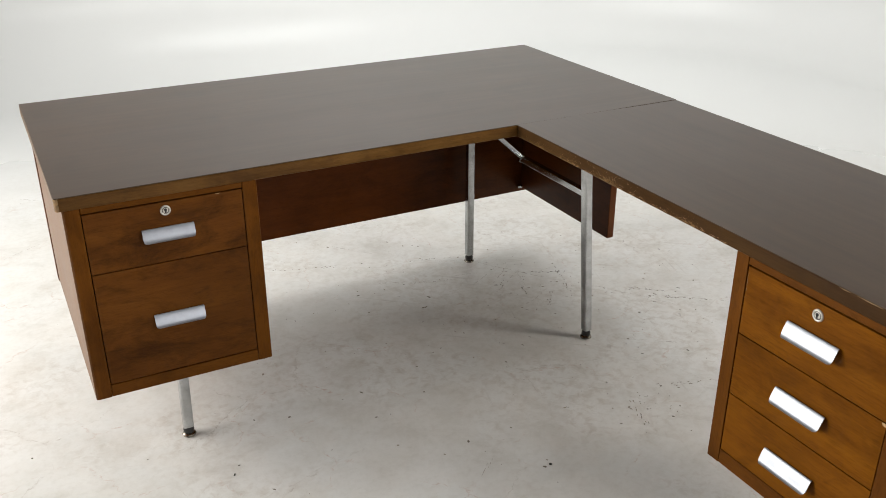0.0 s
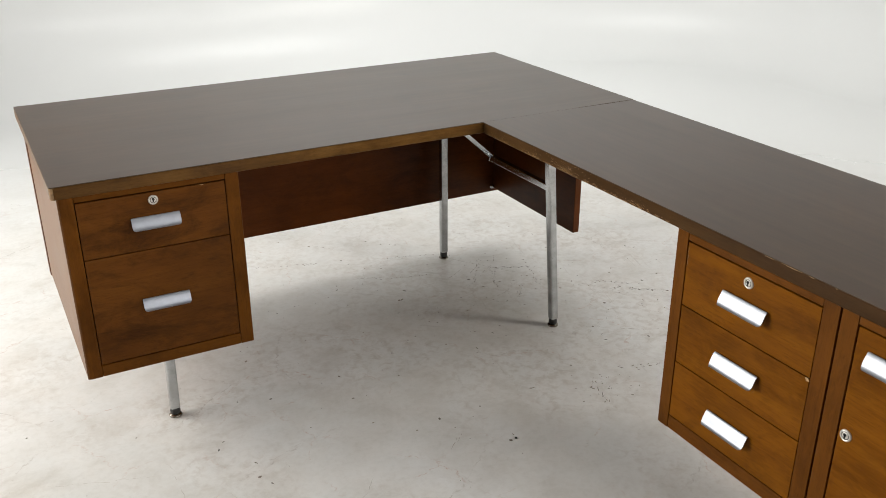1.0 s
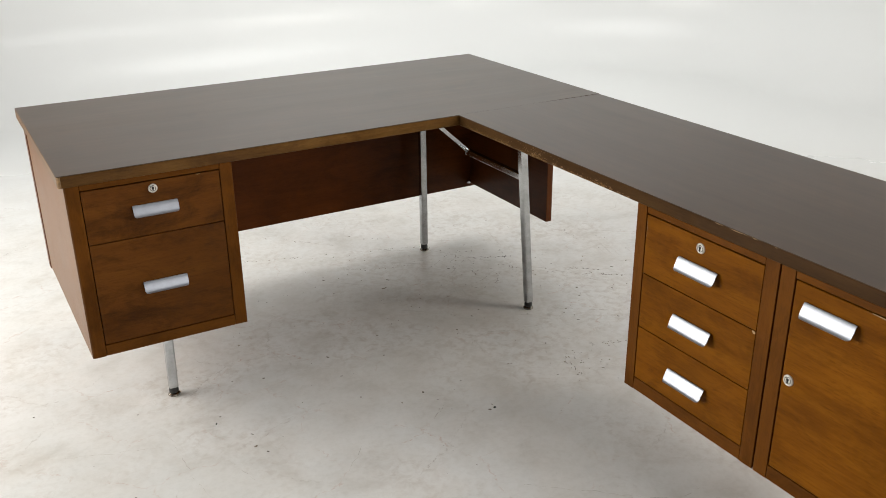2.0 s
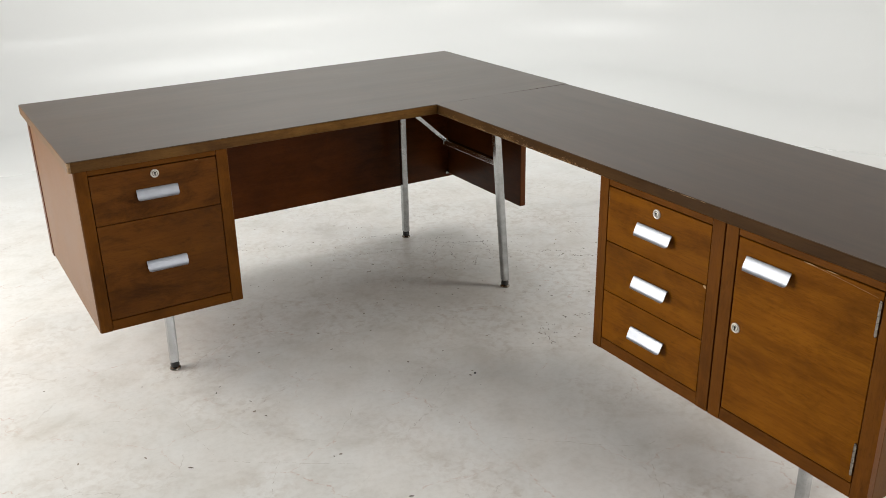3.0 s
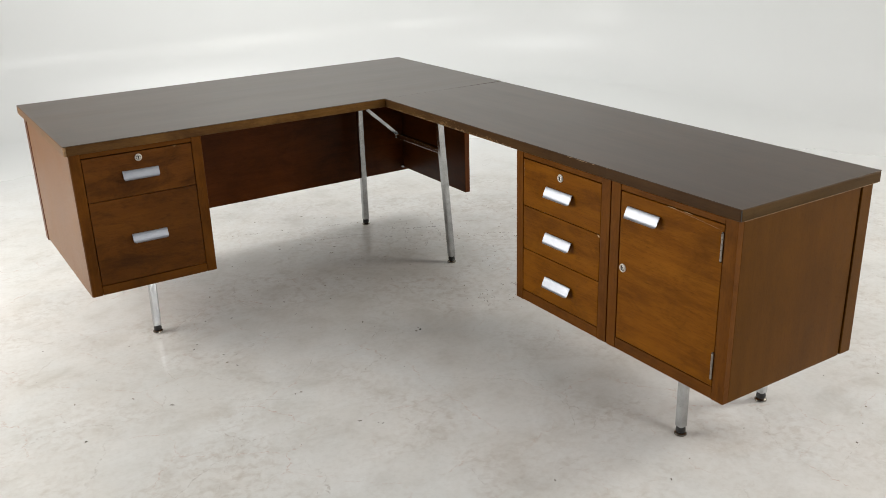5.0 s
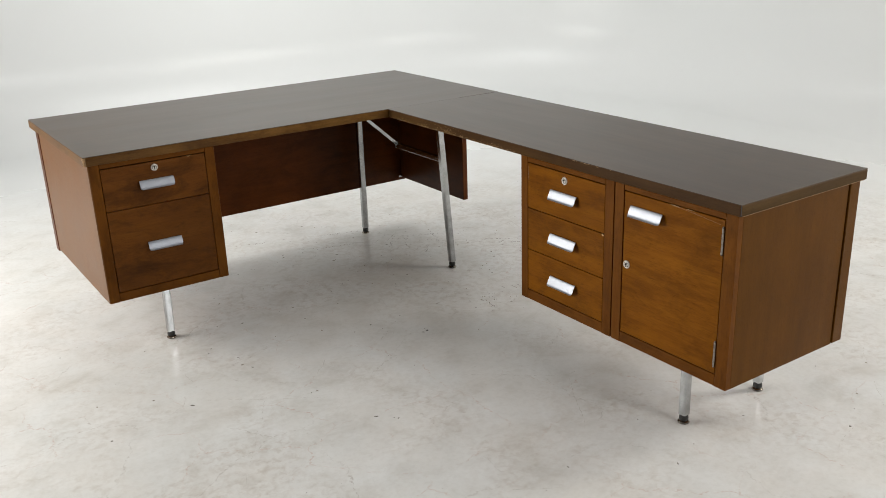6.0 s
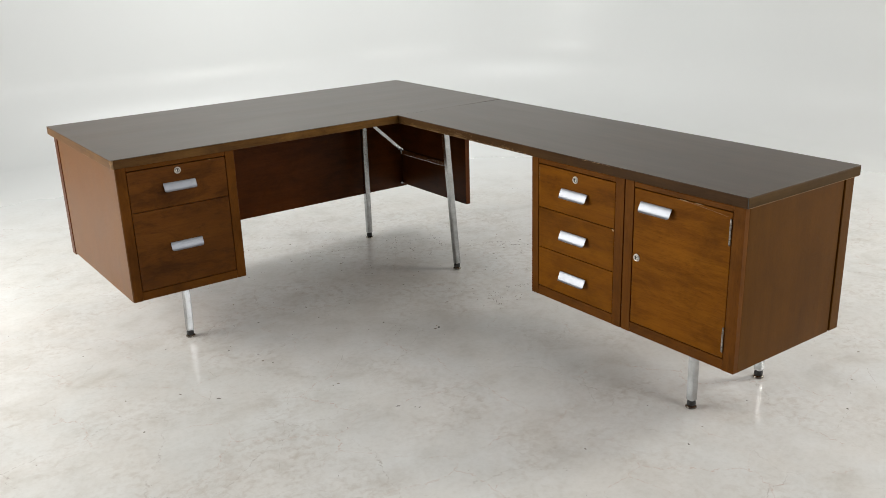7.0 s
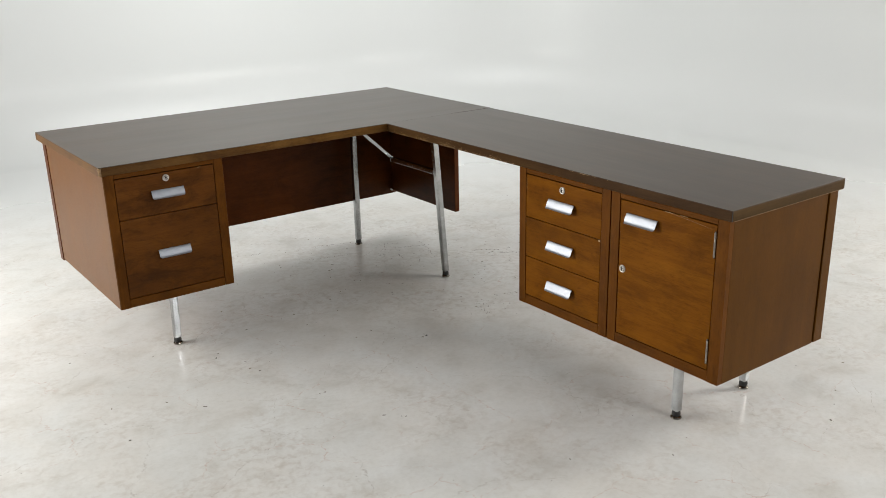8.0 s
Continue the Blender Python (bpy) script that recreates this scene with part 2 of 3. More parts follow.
def studio_paint(name, clean, rough):
    """White studio paint, clean on the walls, darker and stained on the floor near the desk."""
    mat, tree, shader = nodes_of(name)
    where = tree.nodes.new("ShaderNodeNewGeometry").outputs["Position"]
    near_floor = distance_fade(tree, (-1.2, -2.2, 0.0), 3.4, 5.3)
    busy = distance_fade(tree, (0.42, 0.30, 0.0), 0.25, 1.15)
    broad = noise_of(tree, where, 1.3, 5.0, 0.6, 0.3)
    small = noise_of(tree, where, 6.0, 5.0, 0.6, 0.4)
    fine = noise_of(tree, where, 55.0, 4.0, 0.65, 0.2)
    # base tone of the near floor, below the clean wall tone
    floor_tone = ramp(tree, broad, ((0.35, (0.645, 0.642, 0.625)), (0.65, (0.70, 0.697, 0.683))))
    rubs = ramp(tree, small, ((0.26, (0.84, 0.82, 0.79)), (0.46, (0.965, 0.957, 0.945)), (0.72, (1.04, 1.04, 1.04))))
    floor_tone = mixed(tree, 1.0, floor_tone, rubs, "MULTIPLY")
    floor_tone = mixed(tree, 1.0, floor_tone, ramp(tree, fine, ((0.25, (0.93, 0.925, 0.915)), (0.55, (1, 1, 1)))), "MULTIPLY")
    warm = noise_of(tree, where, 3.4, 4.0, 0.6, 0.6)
    floor_tone = mixed(tree, 0.35, floor_tone, ramp(tree, warm, ((0.35, (1.0, 0.955, 0.91)), (0.65, (0.985, 1.0, 1.01)))), "MULTIPLY")
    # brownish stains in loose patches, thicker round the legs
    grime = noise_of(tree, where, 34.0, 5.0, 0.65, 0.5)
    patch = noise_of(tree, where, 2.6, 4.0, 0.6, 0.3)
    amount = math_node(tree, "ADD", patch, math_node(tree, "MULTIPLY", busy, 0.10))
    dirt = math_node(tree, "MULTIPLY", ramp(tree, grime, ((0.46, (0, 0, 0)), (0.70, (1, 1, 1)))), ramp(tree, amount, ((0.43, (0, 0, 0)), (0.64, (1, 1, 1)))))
    floor_tone = mixed(tree, math_node(tree, "MULTIPLY", dirt, 0.42), floor_tone, (0.38, 0.31, 0.25))
    # drag marks
    for angle, scale, low, high, share in ((-38, 60.0, 0.60, 0.50, 0.40), (22, 75.0, 0.61, 0.52, 0.30), (75, 62.0, 0.61, 0.50, 0.38)):
        rub = streaks(tree, angle, scale, low, high)
        rub = math_node(tree, "MULTIPLY", rub, math_node(tree, "ADD", math_node(tree, "MULTIPLY", busy, share), share * 0.12))
        floor_tone = mixed(tree, rub, floor_tone, (0.33, 0.29, 0.26))
    # hairline crazing in the paint, broken and faint, some of it rusty
    for scale, tone, share in ((2.3, (0.42, 0.385, 0.35), 0.85), (3.7, (0.50, 0.36, 0.30), 0.75)):
        craze = hairlines(tree, where, scale, share)
        floor_tone = mixed(tree, craze, floor_tone, tone)
    tree.links.new(mixed(tree, near_floor, clean, floor_tone), shader.inputs["Base Color"])
    level = math_node(tree, "MULTIPLY_ADD", math_node(tree, "MULTIPLY", math_node(tree, "SUBTRACT", small, 0.5), near_floor), 0.08)
    level.node.inputs[2].default_value = rough
    level = math_node(tree, "SUBTRACT", level, math_node(tree, "MULTIPLY", near_floor, 0.075))
    tree.links.new(level, shader.inputs["Roughness"])
    polish = math_node(tree, "MULTIPLY_ADD", near_floor, -0.16)
    polish.node.inputs[2].default_value = 0.30
    tree.links.new(polish, shader.inputs["Specular IOR Level"])
    return mat


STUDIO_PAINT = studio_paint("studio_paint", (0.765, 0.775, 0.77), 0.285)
# tones of the unseen ceiling and walls, set for bounce and reflections
CEILING_PAINT = paint_material("ceiling_paint", (0.42, 0.42, 0.42), 0.8, 0.2)
DARK_PAINT = paint_material("dark_wall_paint", (0.07, 0.07, 0.075), 0.8, 0.2)
GREY_PAINT = paint_material("grey_wall_paint", (0.26, 0.275, 0.30), 0.8, 0.2)

# ---- building helpers ----
SPOT = {}


def box(bm, x0, x1, y0, y1, z0, z1, bevel=0.0, segments=1):
    vs = [bm.verts.new((x, y, z)) for x in (x0, x1) for y in (y0, y1) for z in (z0, z1)]
    quads = ((0, 1, 3, 2), (4, 6, 7, 5), (0, 4, 5, 1), (2, 3, 7, 6), (0, 2, 6, 4), (1, 5, 7, 3))
    faces = [bm.faces.new([vs[i] for i in q]) for q in quads]
    if bevel:
        edges = list({e for f in faces for e in f.edges})
        bmesh.ops.bevel(bm, geom=edges, offset=bevel, segments=segments, profile=0.5, affect="EDGES")
    return bm


def boxed(*args):
    return box(bmesh.new(), *args)


def tube(bm, a, b, r0, r1=None, sides=16, turn=0.0, caps=True):
    """A prism from a to b."""
    a, b = Vector(a), Vector(b)
    r1 = r0 if r1 is None else r1
    q = (b - a).to_track_quat("Z", "Y")
    rings = []
    for centre, r in ((a, r0), (b, r1)):
        rings.append([bm.verts.new(centre + q @ Vector((r * math.cos(turn + 2 * math.pi * i / sides), r * math.sin(turn + 2 * math.pi * i / sides), 0))) for i in range(sides)])
    for i in range(sides):
        j = (i + 1) % sides
        bm.faces.new((rings[0][i], rings[0][j], rings[1][j], rings[1][i]))
    if caps:
        bm.faces.new(rings[0][::-1])
        bm.faces.new(rings[1])
    return bm


def lathe(bm, centre, profile, sides=20):
    """A turned shape round the z axis: profile of (radius, height)."""
    rings = [[bm.verts.new((centre[0] + r * math.cos(2 * math.pi * i / sides), centre[1] + r * math.sin(2 * math.pi * i / sides), centre[2] + h)) for i in range(sides)] for r, h in profile]
    for low, high in zip(rings, rings[1:]):
        for i in range(sides):
            j = (i + 1) % sides
            bm.faces.new((low[i], low[j], high[j], high[i]))
    bm.faces.new(rings[0][::-1])
    bm.faces.new(rings[-1])
    return bm


def mesh_from(name, bm, material, smooth=False):
    bmesh.ops.recalc_face_normals(bm, faces=bm.faces)
    data = bpy.data.meshes.new(name)
    bm.to_mesh(data)
    bm.free()
    data.materials.append(material)
    if smooth:
        data.polygons.foreach_set("use_smooth", [True] * len(data.polygons))
        data.set_sharp_from_angle(angle=radians(35))
    return data


def part(name, bm, material, parent=None, label="", smooth=False):
    """Links a bmesh, given in the world's metres, as one mesh object with its origin in its middle, under a thing or part."""
    bm.verts.ensure_lookup_table()
    low = Vector([min(v.co[i] for v in bm.verts) for i in range(3)])
    high = Vector([max(v.co[i] for v in bm.verts) for i in range(3)])
    middle = (low + high) / 2
    if parent is None:
        middle.z = low.z
    bmesh.ops.translate(bm, verts=bm.verts, vec=-middle)
    ob = new(name, mesh_from(name, bm, material, smooth))
    SPOT[ob.name] = middle
    ob.location = middle
    if parent:
        ob.parent = parent
        ob.location = middle - SPOT[parent.name]
    return tagged(ob, label)


def thing(name, place, label, category, group="", kind=""):
    ob = new(name)
    ob.location = place
    ob.empty_display_size = 0.1
    SPOT[ob.name] = Vector(place)
    return tagged(ob, label, category, group, kind)


def shared(name, data, place, parent, label="", spin=0.0):
    """An object on a mesh that others use too, at a place in the world."""
    ob = new(name, data)
    SPOT[ob.name] = Vector(place)
    ob.location = Vector(place) - SPOT[parent.name]
    ob.rotation_euler = (0, 0, spin)
    ob.parent = parent
    return tagged(ob, label)


# ---- the studio: floor, coved backdrop, and added plain walls and ceiling out of view ----
BACK, RIGHT, LEFT, FRONT, HIGH, COVE, CORNER = 3.54, 3.6, -6.0, -7.0, 4.6, 0.53, 1.5


def cove_path():
    """Foot of the cove: along the back, round the corner, along the right side, with outward normals."""
    points = [((LEFT, BACK), (0, 1)), ((RIGHT - CORNER, BACK), (0, 1))]
    for i in range(1, 32):
        a = radians(90 - 90 * i / 32)
        points.append(((RIGHT - CORNER + CORNER * math.cos(a), BACK - CORNER + CORNER * math.sin(a)), (math.cos(a), math.sin(a))))
    points += [((RIGHT, BACK - CORNER), (1, 0)), ((RIGHT, FRONT), (1, 0))]
    return points


def build_floor():
    bm = bmesh.new()
    outline = [p for p, n in cove_path()] + [(LEFT, FRONT)]
    top = [bm.verts.new((x, y, 0)) for x, y in outline]
    low = [bm.verts.new((x, y, -0.12)) for x, y in outline]
    bm.faces.new(top)
    bm.faces.new(low[::-1])
    for i in range(len(top)):
        j = (i + 1) % len(top)
        bm.faces.new((top[i], low[i], low[j], top[j]))
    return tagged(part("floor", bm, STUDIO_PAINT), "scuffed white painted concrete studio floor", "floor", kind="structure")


def build_backdrop():
    bm = bmesh.new()
    profile = [(COVE * math.sin(radians(a)), COVE - COVE * math.cos(radians(a))) for a in range(0, 91, 5)] + [(COVE, HIGH)]
    shell = [(d, h) for d, h in profile]
    outer = [(COVE + 0.15, HIGH), (COVE + 0.15, -0.12), (0.0, -0.12)]
    rows = [[bm.verts.new((p[0] + n[0] * d, p[1] + n[1] * d, h)) for d, h in shell + outer] for p, n in cove_path()]
    for a, b in zip(rows, rows[1:]):
        for i in range(len(a)):
            j = (i + 1) % len(a)
            bm.faces.new((a[i], a[j], b[j], b[i]))
    bm.faces.new(rows[0])
    bm.faces.new(rows[-1][::-1])
    return tagged(part("backdrop", bm, STUDIO_PAINT, smooth=True), "seamless white coved studio wall with satin paint", "backdrop", kind="structure")


floor = build_floor()
build_backdrop()
# added out of view to close the room and shape bounce and reflections
tagged(part("unseen_wall_left", boxed(LEFT - 0.15, LEFT, FRONT, BACK + COVE, -0.12, HIGH), DARK_PAINT), "unseen dark grey wall that keeps reflections dark", "wall", kind="structure")
tagged(part("unseen_wall_front", boxed(LEFT - 0.15, RIGHT + COVE + 0.15, FRONT - 0.15, FRONT, -0.12, HIGH), GREY_PAINT), "unseen blue-grey wall that bounces light from the front", "wall", kind="structure")
tagged(part("ceiling", boxed(LEFT - 0.15, RIGHT + COVE + 0.15, FRONT - 0.15, BACK + COVE + 0.15, HIGH, HIGH + 0.15), CEILING_PAINT), "unseen grey ceiling that sets the bounce from above", "ceiling", kind="structure")

# ---- pulls, locks, legs: meshes that repeat ----


def pull_mesh(width=0.119):
    """A bent strip, its top near the drawer and its lip flaring out: length along x, outward -y."""
    bm = bmesh.new()
    line = [(0.0040, 0.0150), (0.0056, 0.0148), (0.0070, 0.0136), (0.0100, 0.0078), (0.0128, 0.0020), (0.0152, -0.0036), (0.0172, -0.0084), (0.0190, -0.0112), (0.0216, -0.0128), (0.0246, -0.0132)]
    inner = [(d - 0.0015, z - 0.0010) for d, z in line]
    loop = line + inner[::-1]
    trim = [0.0014, 0.0004, 0.0, 0.0, 0.0, 0.0, 0.0004, 0.0012, 0.0030, 0.0066]
    trim = trim + trim[::-1]
    ends = []
    for side in (-1, 1):
        ends.append([bm.verts.new((side * (width / 2 - cut), -d, z)) for (d, z), cut in zip(loop, trim)])
    for i in range(len(loop)):
        j = (i + 1) % len(loop)
        bm.faces.new((ends[0][i], ends[0][j], ends[1][j], ends[1][i]))
    for i in range(len(line) - 1):
        j = len(loop) - 1 - i
        for end in ends:
            bm.faces.new((end[i], end[i + 1], end[j - 1], end[j]))
    for x in (-0.035, 0.035):
        tube(bm, (x, 0.001, 0.002), (x, -0.0100, 0.002), 0.004, sides=10)
    return mesh_from("handle", bm, ALUMINIUM, True)


def turned(profile, sides=24):
    """A turned shape round the y axis, outward -y: profile of (radius, outward)."""
    bm = bmesh.new()
    lathe(bm, (0, 0, 0), profile, sides)
    bmesh.ops.rotate(bm, verts=bm.verts, matrix=Matrix.Rotation(radians(90), 3, "X"))
    return bm


def lock_ring_mesh():
    bm = turned([(0.0124, 0.0), (0.0124, 0.0012), (0.0112, 0.0030), (0.0098, 0.0036), (0.0086, 0.0030), (0.0080, 0.0016)])
    return mesh_from("lock", bm, NICKEL, True)


def plug_mesh():
    return mesh_from("lock_plug", turned([(0.0066, 0.0010), (0.0066, 0.0026), (0.0058, 0.0032), (0.0020, 0.0034)]), NICKEL, True)


def keyhole_mesh():
    bm = bmesh.new()
    box(bm, -0.0018, 0.0018, -0.0042, -0.0030, -0.0054, 0.0034, 0.0003)
    tube(bm, (0, -0.0030, 0.0024), (0, -0.0042, 0.0024), 0.0034, sides=12)
    return mesh_from("keyhole", bm, BLACK)


def lock_groove_mesh():
    return mesh_from("lock_groove", turned([(0.0079, 0.0015), (0.0079, 0.0022), (0.0070, 0.0022)]), BLACK)


PULL, LOCK, PLUG, KEYHOLE, GROOVE = pull_mesh(), lock_ring_mesh(), plug_mesh(), keyhole_mesh(), lock_groove_mesh()


def put_pull(parent, place, spin):
    shared("handle", PULL, place, parent, "bent satin aluminium pull", spin)


def put_lock(parent, place, spin):
    shared("lock", LOCK, place, parent, "round chrome key lock", spin)
    shared("lock_groove", GROOVE, place, parent, "", spin)
    shared("lock_plug", PLUG, place, parent, "", spin)
    shared("keyhole", KEYHOLE, place, parent, "dark keyhole", spin)


def add_leg(owner, foot, top, z_top, half=0.0127):
    """Square chrome tube with eased corners on a screw glide; foot and top are (x, y)."""
    bm = bmesh.new()
    a, b = Vector((*foot, 0.029)), Vector((*top, z_top))
    rings = []
    cut = 0.0028
    corner = [(half, -half + cut), (half, half - cut), (half - cut, half), (-half + cut, half), (-half, half - cut), (-half, -half + cut), (-half + cut, -half), (half - cut, -half)]
    for c in (a, b):
        rings.append([bm.verts.new((c.x + x, c.y + y, c.z)) for x, y in corner])
    for i in range(8):
        j = (i + 1) % 8
        bm.faces.new((rings[0][i], rings[0][j], rings[1][j], rings[1][i]))
    bm.faces.new(rings[0][::-1])
    bm.faces.new(rings[1])
    leg = part("leg", bm, CHROME, owner, "square chromed steel leg")
    part("stem", lathe(bmesh.new(), (*foot, 0.0), [(0.010, 0.009), (0.0135, 0.012), (0.0142, 0.018), (0.0130, 0.024), (0.0118, 0.0295)]), BLACK, leg, "black rubber collar", True)
    part("glide", lathe(bmesh.new(), (*foot, 0.0), [(0.0140, 0.0), (0.0172, 0.0015), (0.0182, 0.0040), (0.0172, 0.0070), (0.0130, 0.0100), (0.0100, 0.0110)]), TARNISH, leg, "round tarnished levelling glide", True)
    return leg


def grain_box(name, owner, x0, x1, y0, y1, z0, z1, axis, label="", bevel=0.0015, kind=None):
    return part(name, boxed(x0, x1, y0, y1, z0, z1, bevel), (kind or WOOD)[axis], owner, label)


# ---- the main desk ----
TOP, UNDER, SHEET = 0.737, 0.705, 0.0018
X0, X1, Y0, Y1 = -1.165, 0.545, 0.0, 0.834
BASE = 0.212
desk = thing("executive_desk", (-0.31, 0.417, 0.0), "dark walnut executive desk with laminate top and chrome legs", "desk")

part("laminate_sheet", boxed(X0 + 0.0004, X1 - 0.0004, Y0 + 0.0004, Y1 - 0.0004, TOP - SHEET, TOP, 0.0005), LAMINATE["x"], desk, "dark grey-brown satin laminate sheet")
grain_box("core_board", desk, X0 + 0.019, X1 - 0.019, Y0 + 0.019, Y1 - 0.019, UNDER + 0.002, TOP - SHEET - 0.0003, "x", "", 0.0)
grain_box("edge_band", desk, X0 + 0.008, X1, Y0, Y0 + 0.018, UNDER, TOP - SHEET - 0.0003, "x", "rubbed walnut edge band", 0.0015, EDGE)
grain_box("edge_band", desk, X0, X1, Y1 - 0.018, Y1, UNDER, TOP - SHEET - 0.0003, "x", "rubbed walnut edge band", 0.0015, EDGE)
grain_box("edge_band", desk, X0, X0 + 0.018, Y0 + 0.008, Y1 - 0.0185, UNDER, TOP - SHEET - 0.0003, "y", "rubbed walnut edge band", 0.0015, EDGE)
grain_box("edge_band", desk, X1 - 0.018, X1, Y0 + 0.0185, Y1 - 0.0185, UNDER, TOP - SHEET - 0.0003, "y", "rubbed walnut edge band", 0.0015, EDGE)

part("corner_block", lathe(bmesh.new(), (X0 + 0.0082, Y0 + 0.0082, 0.0), [(0.0076, UNDER + 0.0004), (0.0080, UNDER + 0.002), (0.0080, TOP - SHEET - 0.0006)], 20), RUBBED, desk, "rounded rubbed corner of the edge band", True)


def drawer_front(owner, face, low, high, z0, z1, spin, lock=False, pull_z=None, proud=0.0):
    """A front set into its frame. spin 0: faces -y, with low..high along x; spin -90 degrees: faces -x, along y."""
    gap = 0.0020
    if spin == 0.0:
        bm = boxed(low + gap, high - gap, face - proud, face + 0.019, z0 + (0.0012 if z0 > FZ0 + 0.01 else 0.0026), z1 - (0.0034 if lock else 0.0012), 0.0006)
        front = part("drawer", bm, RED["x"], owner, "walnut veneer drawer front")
        where = lambda along, z: ((low + high) / 2 + along, face - proud, z)
    else:
        bm = boxed(face - proud, face + 0.019, low + gap, high - gap, z0 + (0.0012 if z0 > FZ0 + 0.01 else 0.0026), z1 - (0.0034 if lock else 0.0012), 0.0006)
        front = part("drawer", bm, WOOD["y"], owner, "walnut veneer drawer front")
        where = lambda along, z: (face - proud, (low + high) / 2 - along, z)
    put_pull(front, where(0.0, pull_z), spin)
    if lock:
        put_lock(front, where(0.0, lock), spin)
    return front


# drawer pedestal under the desk's end
PX0, PX1, PY0, PY1 = -1.152, -0.717, 0.012, 0.740
FX0, FX1, FZ0, FZ1 = -1.1155, -0.7520, 0.244, 0.687
grain_box("side_panel", desk, PX0, PX0 + 0.020, PY0 + 0.0012, PY1, BASE, UNDER - 0.001, "z", "plain walnut veneer side panel", 0.0015, SIDE)
grain_box("side_panel", desk, PX1 - 0.020, PX1, PY0 + 0.0205, PY1, BASE, UNDER - 0.001, "z", "plain walnut veneer side panel", 0.0015, RED)
grain_box("bottom_panel", desk, PX0 + 0.0205, PX1 - 0.0205, PY0 + 0.0205, PY1, BASE + 0.002, BASE + 0.020, "y")
part("inner_case", boxed(PX0 + 0.0215, PX1 - 0.0215, PY0 + 0.0225, PY1 - 0.02, BASE + 0.021, UNDER - 0.004), SHADOW_GAP, desk, "drawer case inside, coloured as shade behind the gaps")
grain_box("stile", desk, PX0 + 0.0035, FX0, PY0, PY0 + 0.020, BASE - 0.0006, UNDER - 0.001, "z", "walnut frame stile", 0.0015, FRAME)
grain_box("stile", desk, FX1, PX1, PY0, PY0 + 0.020, BASE, UNDER - 0.001, "z", "walnut frame stile", 0.0015, FRAME)
grain_box("rail", desk, FX0 + 0.0003, FX1 - 0.0003, PY0 + 0.0006, PY0 + 0.020, FZ1, UNDER - 0.001, "x", "walnut frame rail", 0.0015, FRAME)
grain_box("rail", desk, FX0 + 0.0003, FX1 - 0.0003, PY0 + 0.0006, PY0 + 0.020, BASE, FZ0, "x", "walnut frame rail", 0.0015, FRAME)
drawer_front(desk, PY0 + 0.001, FX0, FX1, 0.536, FZ1, 0.0, 0.664, 0.611)
drawer_front(desk, PY0 + 0.001, FX0, FX1, FZ0, 0.536, 0.0, False, 0.392)

# modesty panels behind the knee space
MY0, MY1 = 0.746, 0.787
# added strip in the open gap, coloured dark for its shade
grain_box("spacer", desk, PX0 + 0.012, PX1, PY1 + 0.0005, MY0 - 0.0005, BASE + 0.01, UNDER - 0.002, "z", "recessed strip coloured as the shadow of the gap", 0.0, {"z": SHADOW_GAP})
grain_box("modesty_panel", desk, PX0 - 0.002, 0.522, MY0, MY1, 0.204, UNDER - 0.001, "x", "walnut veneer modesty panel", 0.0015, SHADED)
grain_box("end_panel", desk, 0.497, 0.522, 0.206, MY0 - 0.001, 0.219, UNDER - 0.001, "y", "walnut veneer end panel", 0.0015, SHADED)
part("cam_bolt", lathe(bmesh.new(), (0.484, 0.732, 0.224), [(0.007, 0.0), (0.009, 0.003), (0.009, 0.009), (0.006, 0.012)]), CHROME, desk, "small steel panel fixing", True)

# chrome underframe
add_leg(desk, (-0.940, 0.078), (-0.928, 0.078), UNDER)
add_leg(desk, (-0.940, 0.640), (-0.928, 0.640), UNDER)
add_leg(desk, (0.288, 0.010), (0.251, 0.030), UNDER)
add_leg(desk, (0.230, 0.664), (0.230, 0.664), UNDER)
part("cross_rail", box(bmesh.new(), 0.253, 0.273, 0.035, 0.386, 0.474, 0.494, 0.002), CHROME, desk, "square chromed cross rail")
brace = bmesh.new()
tube(brace, (0.262, 0.375, 0.486), (0.020, 0.375, UNDER), 0.0092, sides=4, turn=radians(45))
part("brace", brace, CHROME, desk, "diagonal chromed brace")
part("collar", boxed(0.2520, 0.2740, 0.374, 0.388, 0.4730, 0.4950, 0.002), CHROME, desk, "welded joint of the brace")
# black band round the rear leg, near its top
part("clip", boxed(0.2150, 0.2450, 0.649, 0.679, 0.600, 0.622, 0.002), BLACK, desk, "small black band round the leg")

# ---- the return: a lower wing with drawers and a door ----
RX0, RX1, RY0, RY1 = 0.0, 0.541, -1.685, 0.0
wing = thing("desk_return", (0.27, -0.84, 0.0), "dark walnut desk return with three drawers and a cabinet door", "desk return")


def seamed_slab(x0, x1, y0, back, z0, z1):
    """A board whose far edge runs slightly askew: back holds (x, y) from the far corner to the inner one."""
    bm = bmesh.new()
    low = [bm.verts.new((x, y, z0)) for x, y in [(x0, y0), (x1, y0)] + back]
    high = [bm.verts.new((v.co.x, v.co.y, z1)) for v in low]
    bm.faces.new(low[::-1])
    bm.faces.new(high)
    for i in range(len(low)):
        j = (i + 1) % len(low)
        bm.faces.new((low[i], low[j], high[j], high[i]))
    return bm


